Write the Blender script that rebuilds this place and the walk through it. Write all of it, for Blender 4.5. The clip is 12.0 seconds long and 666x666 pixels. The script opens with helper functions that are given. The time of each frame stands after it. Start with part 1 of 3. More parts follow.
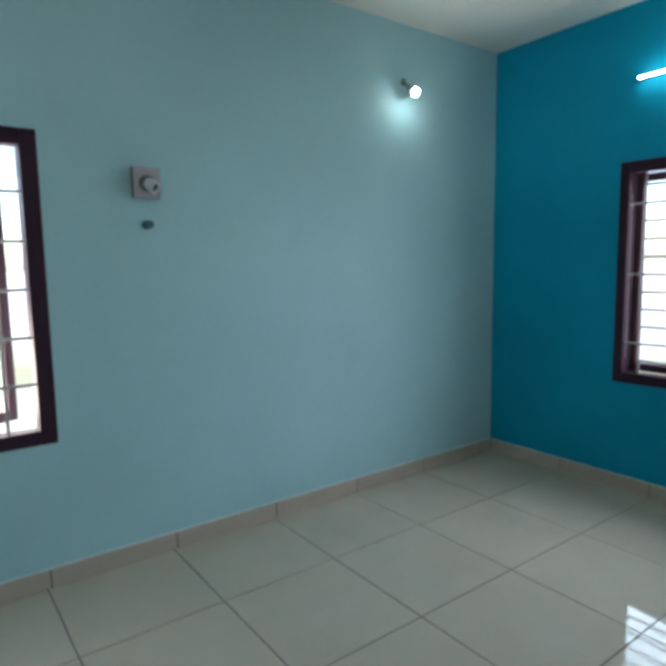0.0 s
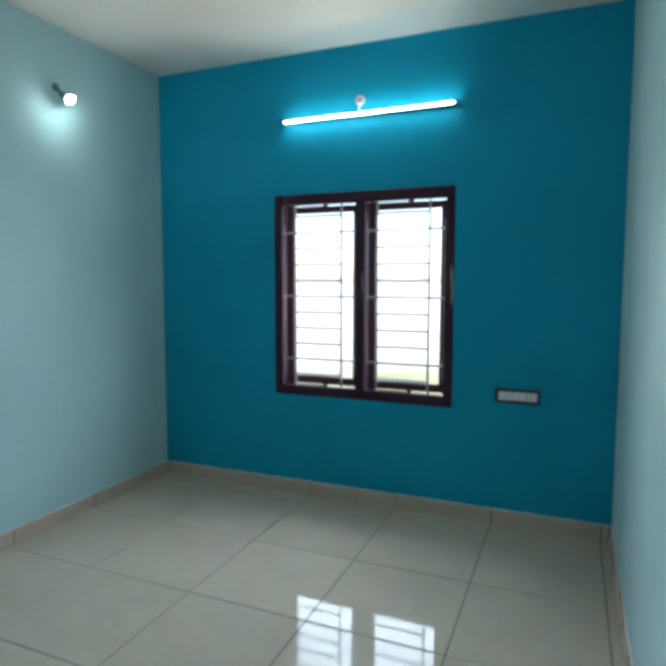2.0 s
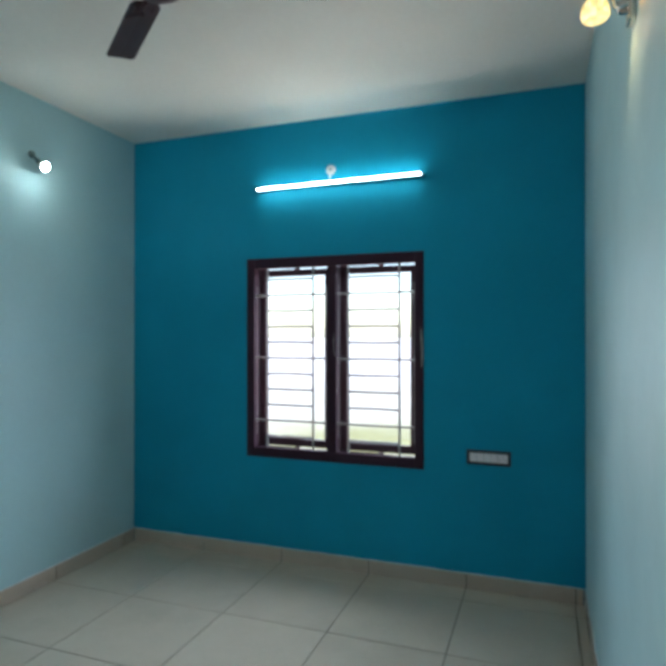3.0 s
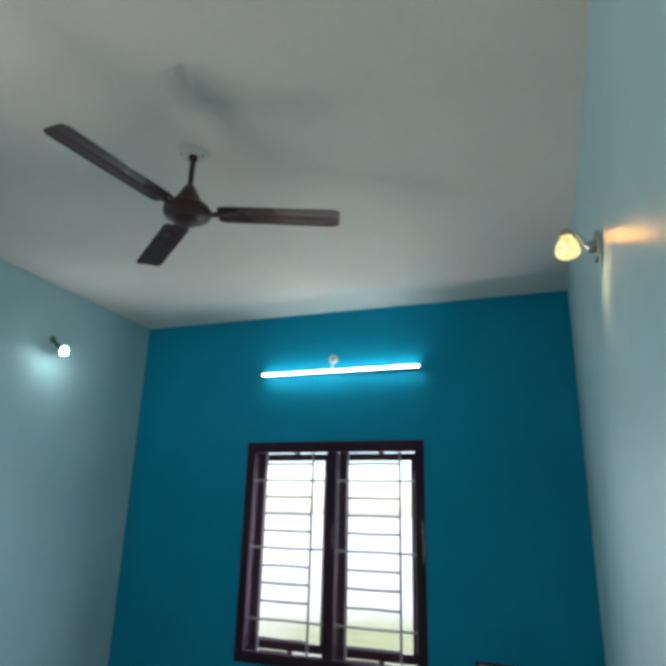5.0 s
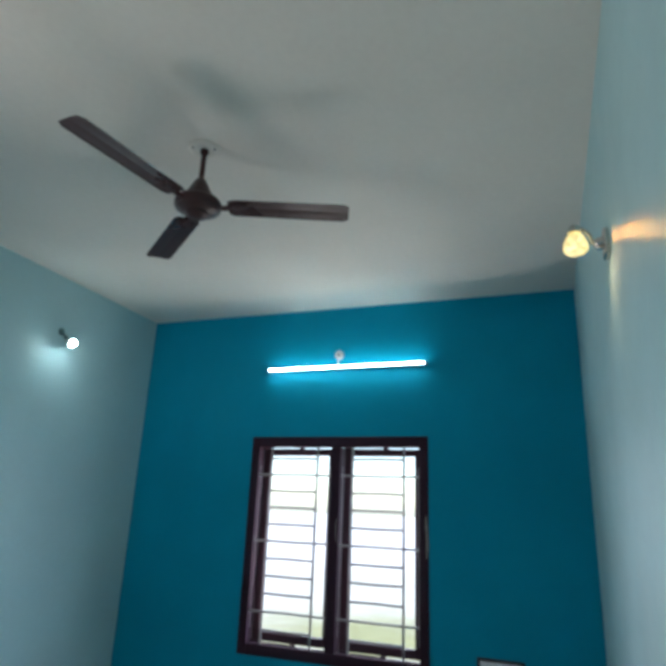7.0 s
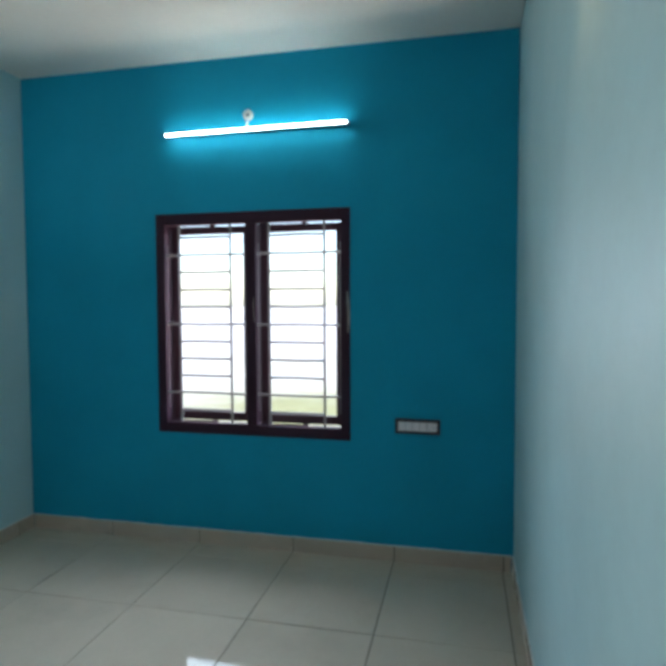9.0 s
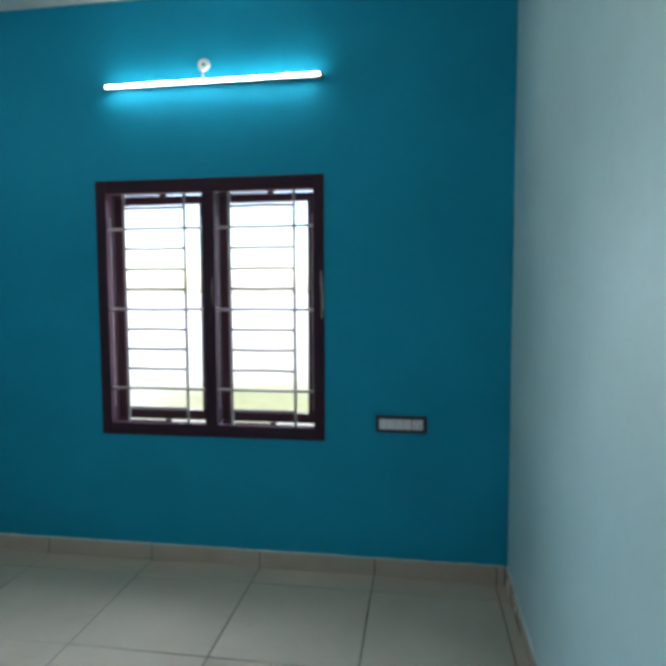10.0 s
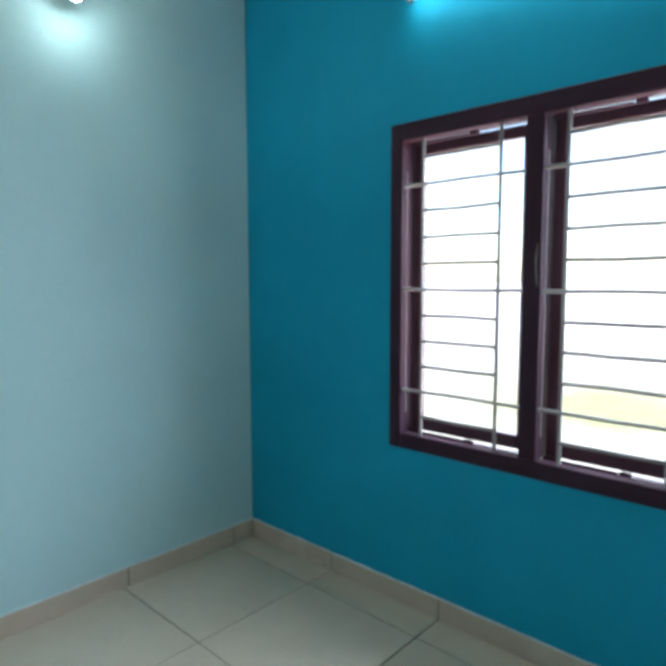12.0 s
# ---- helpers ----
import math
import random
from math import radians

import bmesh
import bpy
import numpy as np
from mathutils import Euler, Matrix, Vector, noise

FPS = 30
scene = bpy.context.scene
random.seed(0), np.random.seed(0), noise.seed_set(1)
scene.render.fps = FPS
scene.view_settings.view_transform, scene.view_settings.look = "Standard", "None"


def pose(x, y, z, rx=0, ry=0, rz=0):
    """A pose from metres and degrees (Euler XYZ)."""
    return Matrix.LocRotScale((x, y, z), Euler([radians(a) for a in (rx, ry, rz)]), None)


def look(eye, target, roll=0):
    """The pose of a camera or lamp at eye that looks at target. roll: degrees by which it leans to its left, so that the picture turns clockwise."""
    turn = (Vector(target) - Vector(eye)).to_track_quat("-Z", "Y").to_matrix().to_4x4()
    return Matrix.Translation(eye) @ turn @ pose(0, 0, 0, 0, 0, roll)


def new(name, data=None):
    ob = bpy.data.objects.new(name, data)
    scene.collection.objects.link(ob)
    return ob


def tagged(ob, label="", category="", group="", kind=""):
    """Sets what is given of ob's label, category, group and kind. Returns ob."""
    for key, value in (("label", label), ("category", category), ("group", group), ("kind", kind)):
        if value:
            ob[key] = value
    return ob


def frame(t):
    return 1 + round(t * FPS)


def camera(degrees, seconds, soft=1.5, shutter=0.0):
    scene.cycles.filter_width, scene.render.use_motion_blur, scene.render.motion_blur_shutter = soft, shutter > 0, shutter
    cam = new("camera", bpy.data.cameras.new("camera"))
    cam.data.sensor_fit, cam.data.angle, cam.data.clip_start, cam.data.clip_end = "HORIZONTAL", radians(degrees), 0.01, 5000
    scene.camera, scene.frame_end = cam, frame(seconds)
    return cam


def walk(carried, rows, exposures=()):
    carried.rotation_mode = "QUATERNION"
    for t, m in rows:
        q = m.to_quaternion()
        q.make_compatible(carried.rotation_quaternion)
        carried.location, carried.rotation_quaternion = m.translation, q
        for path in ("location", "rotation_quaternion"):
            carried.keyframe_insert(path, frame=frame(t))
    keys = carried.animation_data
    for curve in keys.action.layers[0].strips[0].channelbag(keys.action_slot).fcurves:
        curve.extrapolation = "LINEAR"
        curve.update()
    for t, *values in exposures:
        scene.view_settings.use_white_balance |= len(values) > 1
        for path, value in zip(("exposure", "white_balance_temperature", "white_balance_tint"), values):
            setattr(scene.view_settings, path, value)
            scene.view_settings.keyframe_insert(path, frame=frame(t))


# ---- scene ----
cam = camera(59.9, 12.0, 4.6)
PATH = [
    (0, (-3.571, -2.795, 1.459), (-2.392, -1.197, 1.22), -0.9),
    (0.5, (-3.532, -2.799, 1.472), (-2.101, -1.419, 1.251), -0.4),
    (1, (-3.525, -2.811, 1.474), (-1.93, -1.622, 1.269), -0.0),
    (1.5, (-3.511, -2.83, 1.466), (-1.762, -1.878, 1.278), 0.2),
    (2, (-3.521, -2.828, 1.467), (-1.681, -2.066, 1.288), 0.1),
    (2.5, (-3.512, -2.853, 1.481), (-1.644, -2.155, 1.326), -0.1),
    (3, (-3.539, -2.843, 1.519), (-1.658, -2.165, 1.526), -0.0),
    (3.2, (-3.554, -2.836, 1.533), (-1.671, -2.167, 1.612), -0.1),
    (4.8, (-3.606, -2.861, 1.585), (-1.797, -2.203, 2.129), 1.1),
    (5, (-3.615, -2.864, 1.596), (-1.82, -2.208, 2.187), 1.5),
    (5.5, (-3.645, -2.881, 1.605), (-1.901, -2.232, 2.336), 1.8),
    (6, (-3.678, -2.89, 1.618), (-1.969, -2.249, 2.435), 2.0),
    (6.5, (-3.658, -2.869, 1.595), (-1.934, -2.222, 2.374), 2.3),
    (7, (-3.631, -2.856, 1.571), (-1.84, -2.186, 2.158), 2.4),
    (7.2, (-3.614, -2.842, 1.555), (-1.796, -2.167, 2.046), 2.4),
    (8.8, (-3.342, -2.794, 1.483), (-1.405, -2.303, 1.4), 0.2),
    (9, (-3.268, -2.799, 1.489), (-1.32, -2.358, 1.387), -0.2),
    (9.5, (-3.055, -2.708, 1.458), (-1.086, -2.376, 1.337), -0.2),
    (10, (-2.877, -2.637, 1.46), (-0.905, -2.341, 1.314), -0.2),
    (10.5, (-2.639, -2.623, 1.447), (-0.71, -2.117, 1.296), -0.7),
    (11, (-2.436, -2.56, 1.438), (-0.588, -1.814, 1.269), -1.0),
    (11.5, (-2.177, -2.455, 1.443), (-0.456, -1.452, 1.258), -0.1),
    (12, (-1.976, -2.427, 1.405), (-0.511, -1.077, 1.222), -0.1),
]
EXPOSURES = [
    (0.0, 2.32, 6350, 9), (0.5, 2.44, 6400, 9), (1.0, 2.50, 6420, 9), (1.5, 2.58, 6450, 9), (2.5, 2.42, 6470, 10), (3.2, 2.30, 6450, 11),
    (5.0, 2.18, 6330, 11), (6.5, 2.14, 6200, 10), (7.2, 2.18, 6200, 10), (9.0, 2.32, 6450, 12), (10.0, 2.50, 6500, 12),
    (10.5, 2.63, 6520, 12), (11.5, 2.88, 6520, 12), (12.0, 2.86, 6520, 10),
]
walk(cam, [(t, look(eye, target, roll)) for t, eye, target, roll in PATH], EXPOSURES)

# ---------------------------------------------------------------- light
world = bpy.data.worlds.new("sky")
scene.world = world
world.use_nodes = True
wn = world.node_tree
sky = wn.nodes.new("ShaderNodeTexSky")
sky.sky_type = "NISHITA"
sky.sun_disc = False
sky.sun_elevation = radians(58)
sky.sun_rotation = radians(-120)
sky.dust_density = 1.2
sky.air_density = 1.0
wn.nodes["Background"].inputs["Strength"].default_value = 0.10
wn.links.new(sky.outputs[0], wn.nodes["Background"].inputs["Color"])

sun_data = bpy.data.lights.new("sun", "SUN")
sun_data.energy = 1.1
sun_data.angle = radians(12)
sun_data.color = (1.0, 0.95, 0.87)
sun = new("sun", sun_data)
sun.matrix_world = look((-20, -12, 30), (0, 0, 0))


def daylight(name, at, toward, watts, wide, high, colour):
    """Sky or ground light that comes in through a window, at the window's outer side."""
    d = bpy.data.lights.new(name, "AREA")
    d.shape, d.size, d.size_y, d.energy, d.color, d.spread = "RECTANGLE", wide, high, watts, colour, radians(180)
    o = new(name, d)
    o.matrix_world = look(at, toward)
    return o


SKYC, GROUNDC = (0.72, 0.86, 1.0), (1.0, 0.88, 0.75)
daylight("window_sky_light", (1.05, -2.90, 1.95), (0.05, -2.72, 1.30), 96, 5.6, 1.9, SKYC)
daylight("window_ground_light", (0.56, -1.28, 0.60), (-0.44, -1.36, 1.70), 6.6, 1.5, 0.8, GROUNDC)
daylight("window_ground_light", (0.42, -1.55, 0.32), (-0.10, -1.50, 1.42), 13.0, 1.6, 0.3, GROUNDC)
daylight("window_sky_light", (-3.39, 0.88, 2.00), (-3.34, -0.12, 1.05), 6.5, 1.0, 1.6, SKYC)
daylight("window_ground_light", (-3.39, 0.56, 0.90), (-3.10, -0.44, 1.80), 9.4, 0.55, 0.5, GROUNDC)


def spot(name, at, toward, watts, degrees, colour, blend=0.6, radius=0.004):
    d = bpy.data.lights.new(name, "SPOT")
    d.energy, d.spot_size, d.spot_blend, d.shadow_soft_size = watts, radians(degrees), blend, radius
    d.color = colour
    o = new(name, d)
    o.matrix_world = look(at, toward)
    return o


# ---------------------------------------------------------------- sizes
WIDE, HIGH, BACK = 3.077, 2.94, -4.0
THICK = 0.23
WIN = (-2.162, -0.9395, 0.690, 2.039)      # window in the teal wall: y, y, z, z
WIN2 = (-3.70, -3.067, 0.672, 2.045)       # window in the pale wall: x, x, z, z

# ---------------------------------------------------------------- materials


def material(name):
    m = bpy.data.materials.new(name)
    m.use_nodes = True
    n = m.node_tree.nodes
    return m, m.node_tree, n["Principled BSDF"]


def coords(tree, scale, kind="Object"):
    c = tree.nodes.new("ShaderNodeTexCoord")
    s = tree.nodes.new("ShaderNodeVectorMath")
    s.operation = "MULTIPLY"
    s.inputs[1].default_value = scale if not isinstance(scale, (int, float)) else (scale, scale, scale)
    tree.links.new(c.outputs[kind], s.inputs[0])
    return s.outputs[0]


def noise_of(tree, vec, scale, detail=4, rough=0.55):
    t = tree.nodes.new("ShaderNodeTexNoise")
    t.inputs["Scale"].default_value, t.inputs["Detail"].default_value = scale, detail
    t.inputs["Roughness"].default_value = rough
    tree.links.new(vec, t.inputs["Vector"])
    return t.outputs["Fac"]


def ramp_of(tree, fac, stops):
    r = tree.nodes.new("ShaderNodeValToRGB")
    while len(r.color_ramp.elements) < len(stops):
        r.color_ramp.elements.new(0.5)
    for e, (p, c) in zip(r.color_ramp.elements, stops):
        e.position, e.color = p, (*c, 1) if len(c) == 3 else c
    tree.links.new(fac, r.inputs["Fac"])
    return r.outputs["Color"]


def mixed(tree, fac, a, b, mode="MIX"):
    m = tree.nodes.new("ShaderNodeMix")
    m.data_type, m.blend_type = "RGBA", mode
    ins = [s for s in m.inputs if s.enabled]
    for value, sock in zip((fac, a, b), (ins[0], ins[1], ins[2])):
        if hasattr(value, "links"):
            tree.links.new(value, sock)
        else:
            sock.default_value = value if not isinstance(value, tuple) or len(value) == 4 else (*value, 1)
    return [s for s in m.outputs if s.enabled][0]


def bumped(tree, bsdf, height, strength, distance):
    b = tree.nodes.new("ShaderNodeBump")
    b.inputs["Strength"].default_value, b.inputs["Distance"].default_value = strength, distance
    tree.links.new(height, b.inputs["Height"])
    tree.links.new(b.outputs[0], bsdf.inputs["Normal"])


def scaled(c, k):
    return tuple(min(1.0, v * k) for v in c)


def paint(name, colour, rough=0.55, uneven=0.07, grain=0.25, sheen=0.35):
    """Rolled emulsion: soft cloudy unevenness, fine roller grain."""
    m, t, b = material(name)
    v = coords(t, 1.0)
    big = noise_of(t, v, 1.6, 3)
    col = ramp_of(t, big, [(0.3, scaled(colour, 1 - uneven)), (0.7, scaled(colour, 1 + uneven))])
    fine = noise_of(t, v, 34.0, 5)
    col = mixed(t, 0.10, col, ramp_of(t, fine, [(0.35, scaled(colour, 0.82)), (0.7, scaled(colour, 1.15))]))
    t.links.new(col, b.inputs["Base Color"])
    rr = ramp_of(t, noise_of(t, v, 5.0, 3), [(0.3, (rough - 0.08,) * 3), (0.7, (rough + 0.08,) * 3)])
    t.links.new(rr, b.inputs["Roughness"])
    b.inputs["Specular IOR Level"].default_value = sheen
    bumped(t, b, noise_of(t, v, 160.0, 3), grain, 0.0006)
    return m


TEAL = paint("teal_wall_paint", (0.009, 0.33, 0.515), 0.6, 0.07, 0.2, 0.12)
PALE = paint("pale_aqua_wall_paint", (0.465, 0.675, 0.715), 0.5, 0.05, 0.12)
WHITE = paint("white_ceiling_paint", (0.81, 0.775, 0.73), 0.7, 0.04)
OUTER = paint("outer_wall_paint", (0.62, 0.60, 0.55), 0.8)


def tile_material(name, colour, rough, vary=0.04):
    m, t, b = material(name)
    v = coords(t, 1.0)
    info = t.nodes.new("ShaderNodeObjectInfo")
    off = t.nodes.new("ShaderNodeVectorMath")
    off.operation = "ADD"
    k = t.nodes.new("ShaderNodeVectorMath")
    k.operation = "SCALE"
    t.links.new(info.outputs["Random"], k.inputs["Scale"])
    k.inputs[0].default_value = (37, 61, 23)
    t.links.new(v, off.inputs[0])
    t.links.new(k.outputs[0], off.inputs[1])
    cloud = noise_of(t, off.outputs[0], 5.0, 5, 0.6)
    speck = noise_of(t, off.outputs[0], 190.0, 2)
    col = ramp_of(t, cloud, [(0.25, scaled(colour, 0.93)), (0.75, scaled(colour, 1.05))])
    col = mixed(t, 0.3, col, ramp_of(t, speck, [(0.4, scaled(colour, 0.86)), (0.62, scaled(colour, 1.06))]))
    film = noise_of(t, off.outputs[0], 1.7, 6, 0.7)
    col = mixed(t, ramp_of(t, film, [(0.52, (0, 0, 0)), (0.75, (0.35, 0.35, 0.35))]), col, scaled(colour, 0.66))
    tone = ramp_of(t, info.outputs["Random"], [(0.0, (1 - vary,) * 3), (1.0, (1.0,) * 3)])
    col = mixed(t, 1.0, col, tone, "MULTIPLY")
    t.links.new(col, b.inputs["Base Color"])
    smear = noise_of(t, off.outputs[0], 3.0, 4, 0.65)
    t.links.new(ramp_of(t, smear, [(0.3, (rough * 0.7,) * 3), (0.75, (rough * 1.6,) * 3)]), b.inputs["Roughness"])
    b.inputs["Specular IOR Level"].default_value = 0.30
    bumped(t, b, noise_of(t, off.outputs[0], 7.0, 2), 0.04, 0.002)
    return m


TILE = tile_material("polished_ivory_tile", (0.58, 0.50, 0.405), 0.045)
SKIRT = tile_material("beige_skirting_tile", (0.59, 0.475, 0.39), 0.22)


def grout():
    m, t, b = material("grey_grout")
    v = coords(t, 1.0)
    t.links.new(ramp_of(t, noise_of(t, v, 22, 4), [(0.3, (0.045, 0.039, 0.033)), (0.7, (0.110, 0.096, 0.080))]), b.inputs["Base Color"])
    b.inputs["Roughness"].default_value = 0.9
    return m


GROUT = grout()


def wood(name, dark, light, rough=0.3, coat=0.3, axis=(9.0, 9.0, 0.7)):
    m, t, b = material(name)
    v = coords(t, axis)
    g = noise_of(t, v, 6.0, 6, 0.65)
    col = ramp_of(t, g, [(0.32, dark), (0.68, light)])
    t.links.new(col, b.inputs["Base Color"])
    t.links.new(ramp_of(t, noise_of(t, v, 3.0, 3), [(0.3, (rough * 0.75,) * 3), (0.7, (rough * 1.3,) * 3)]), b.inputs["Roughness"])
    b.inputs["Coat Weight"].default_value = coat
    b.inputs["Specular IOR Level"].default_value = 0.18
    b.inputs["Coat Roughness"].default_value = 0.2
    bumped(t, b, g, 0.15, 0.0008)
    return m


FRAME = wood("dark_varnished_frame_wood", (0.036, 0.014, 0.027), (0.058, 0.025, 0.043), 0.6, 0.0)
FRAME_ALONG = wood("dark_varnished_rail_wood", (0.036, 0.014, 0.027), (0.058, 0.025, 0.043), 0.6, 0.0, (0.7, 9.0, 9.0))
SASH = wood("dark_sash_wood", (0.052, 0.021, 0.032), (0.080, 0.035, 0.048), 0.55, 0.0)
SASH_ALONG = wood("dark_sash_rail_wood", (0.052, 0.021, 0.032), (0.080, 0.035, 0.048), 0.55, 0.0, (0.7, 9.0, 9.0))
DOOR = wood("brown_door_wood", (0.07, 0.038, 0.022), (0.14, 0.08, 0.048), 0.45, 0.1)


def plain(name, colour, rough=0.4, metal=0.0, scale=60.0, vary=0.1, bump=0.1):
    m, t, b = material(name)
    v = coords(t, 1.0)
    n = noise_of(t, v, scale, 4)
    t.links.new(ramp_of(t, n, [(0.3, scaled(colour, 1 - vary)), (0.7, scaled(colour, 1 + vary))]), b.inputs["Base Color"])
    t.links.new(ramp_of(t, noise_of(t, v, scale * 0.3, 3), [(0.3, (rough * 0.8,) * 3), (0.7, (min(1, rough * 1.2),) * 3)]), b.inputs["Roughness"])
    b.inputs["Metallic"].default_value = metal
    bumped(t, b, n, bump, 0.0004)
    return m


GRILLE = plain("grey_white_grille_enamel", (0.34, 0.31, 0.315), 0.4)
PLASTIC = plain("white_plastic", (0.78, 0.78, 0.76), 0.35, vary=0.03)
IVORY = plain("off_white_plate_plastic", (0.68, 0.65, 0.63), 0.4, vary=0.05)
PLATE = plain("white_switch_plastic", (0.86, 0.79, 0.82), 0.35, vary=0.03)
MAUVE = plain("aged_grey_holder_plastic", (0.52, 0.45, 0.48), 0.45, vary=0.06)
BLACKPL = plain("dark_plate_plastic", (0.035, 0.022, 0.032), 0.35)
GREY = plain("grey_cap_plastic", (0.16, 0.16, 0.17), 0.4)
BROWN = plain("brown_fan_enamel", (0.066, 0.029, 0.031), 0.29, 0.0, 9.0, 0.08, 0.02)
BROWN.node_tree.nodes["Principled BSDF"].inputs["Specular IOR Level"].default_value = 0.4
CHROME = plain("chrome_plating", (0.62, 0.60, 0.57), 0.18, 1.0, 30.0, 0.05, 0.02)
DARKHOLE = plain("dark_rubber", (0.03, 0.035, 0.035), 0.7)
PEG = plain("dark_teal_peg_plastic", (0.05, 0.14, 0.15), 0.5)
HOLDER = plain("grey_green_holder_plastic", (0.17, 0.25, 0.25), 0.5)


def glowing(name, colour, strength, base=(0.8, 0.8, 0.8)):
    m, t, b = material(name)
    b.inputs["Base Color"].default_value = (*base, 1)
    b.inputs["Emission Color"].default_value = (*colour, 1)
    b.inputs["Emission Strength"].default_value = strength
    b.inputs["Roughness"].default_value = 0.3
    return m


TUBE_GLOW = glowing("led_tube_diffuser", (0.76, 0.96, 0.95), 6.2)
BULB_GLOW = glowing("cool_bulb_glass", (0.84, 1.0, 0.97), 37.0)
WARM_GLOW = glowing("warm_bulb_glass", (1.0, 0.62, 0.18), 0.31)
_t = WARM_GLOW.node_tree
_v = _t.nodes.new("ShaderNodeTexVoronoi")
_v.inputs["Scale"].default_value = 62.0
_t.links.new(coords(_t, 1.0), _v.inputs["Vector"])
_t.links.new(ramp_of(_t, _v.outputs["Distance"], [(0.0, (1.0, 0.93, 0.50)), (0.35, (0.95, 0.75, 0.26)), (0.62, (0.58, 0.40, 0.08))]), _t.nodes["Principled BSDF"].inputs["Emission Color"])


def glass(name, tint=(1, 1, 1)):
    m = bpy.data.materials.new(name)
    m.use_nodes = True
    t = m.node_tree
    t.nodes.clear()
    out = t.nodes.new("ShaderNodeOutputMaterial")
    mix = t.nodes.new("ShaderNodeMixShader")
    fr = t.nodes.new("ShaderNodeFresnel")
    fr.inputs["IOR"].default_value = 1.45
    tr = t.nodes.new("ShaderNodeBsdfTransparent")
    tr.inputs["Color"].default_value = (*tint, 1)
    gl = t.nodes.new("ShaderNodeBsdfGlossy")
    gl.inputs["Roughness"].default_value = 0.03
    t.links.new(fr.outputs[0], mix.inputs[0])
    t.links.new(tr.outputs[0], mix.inputs[1])
    t.links.new(gl.outputs[0], mix.inputs[2])
    t.links.new(mix.outputs[0], out.inputs["Surface"])
    return m


PANE = glass("window_glass", (0.97, 0.98, 0.98))


def field():
    """Pale dry ground with uneven patches of yellow-green grass."""
    m, t, b = material("field_grass_and_sand")
    v = coords(t, 1.0)
    rough = noise_of(t, v, 0.35, 4, 0.6)
    near = noise_of(t, v, 3.0, 5, 0.7)
    grass = ramp_of(t, near, [(0.3, (0.225, 0.225, 0.085)), (0.7, (0.30, 0.30, 0.125))])
    col = ramp_of(t, near, [(0.3, (0.62, 0.58, 0.53)), (0.7, (0.74, 0.70, 0.66))])
    for centre, half, most in (((7.4, 0.2, 0), (4.4, 5.0), 0.95), ((15.0, 3.0, 0), (7.0, 6.0), 0.35), ((-2.4, 10.0, 0), (4.5, 6.0), 0.8)):
        off = t.nodes.new("ShaderNodeVectorMath")
        off.operation = "SUBTRACT"
        off.inputs[1].default_value = centre
        t.links.new(v, off.inputs[0])
        fit_ = t.nodes.new("ShaderNodeVectorMath")
        fit_.operation = "MULTIPLY"
        fit_.inputs[1].default_value = (1 / half[0], 1 / half[1], 0)
        t.links.new(off.outputs[0], fit_.inputs[0])
        size = t.nodes.new("ShaderNodeVectorMath")
        size.operation = "LENGTH"
        t.links.new(fit_.outputs[0], size.inputs[0])
        total = t.nodes.new("ShaderNodeMath")
        total.operation = "ADD"
        t.links.new(size.outputs["Value"], total.inputs[0])
        t.links.new(rough, total.inputs[1])
        halved = t.nodes.new("ShaderNodeMath")
        halved.operation = "MULTIPLY"
        halved.inputs[1].default_value = 0.6
        t.links.new(total.outputs[0], halved.inputs[0])
        col = mixed(t, ramp_of(t, halved.outputs[0], [(0.40, (most,) * 3), (1.0, (0, 0, 0))]), col, grass)
    t.links.new(col, b.inputs["Base Color"])
    b.inputs["Roughness"].default_value = 0.9
    return m


FIELD = field()

# ---------------------------------------------------------------- mesh helpers


def box(bm, x0, x1, y0, y1, z0, z1, bevel=0.0, segments=1):
    made = bmesh.ops.create_cube(bm, size=1.0, matrix=Matrix.Translation(((x0 + x1) / 2, (y0 + y1) / 2, (z0 + z1) / 2))
                                 @ Matrix.Diagonal((abs(x1 - x0), abs(y1 - y0), abs(z1 - z0), 1)))
    if bevel:
        edges = {e for v in made["verts"] for e in v.link_edges}
        bmesh.ops.bevel(bm, geom=list(edges), offset=bevel, segments=segments, affect="EDGES", profile=0.6)
    return bm


def made_box(*a, **k):
    return box(bmesh.new(), *a, **k)


def lathe(bm, profile, steps=32, m=None):
    """Revolve (radius, height) pairs round z; zero radii close to a point."""
    rings = []
    m = m or Matrix()
    for r, z in profile:
        if r < 1e-6:
            rings.append([bm.verts.new(m @ Vector((0, 0, z)))])
        else:
            rings.append([bm.verts.new(m @ Vector((r * math.cos(math.tau * i / steps), r * math.sin(math.tau * i / steps), z))) for i in range(steps)])
    for a, b in zip(rings, rings[1:]):
        for i in range(steps):
            j = (i + 1) % steps
            if len(a) == 1 and len(b) == 1:
                continue
            if len(a) == 1:
                bm.faces.new((a[0], b[i], b[j]))
            elif len(b) == 1:
                bm.faces.new((a[i], a[j], b[0]))
            else:
                bm.faces.new((a[i], a[j], b[j], b[i]))
    bmesh.ops.recalc_face_normals(bm, faces=bm.faces)
    return bm


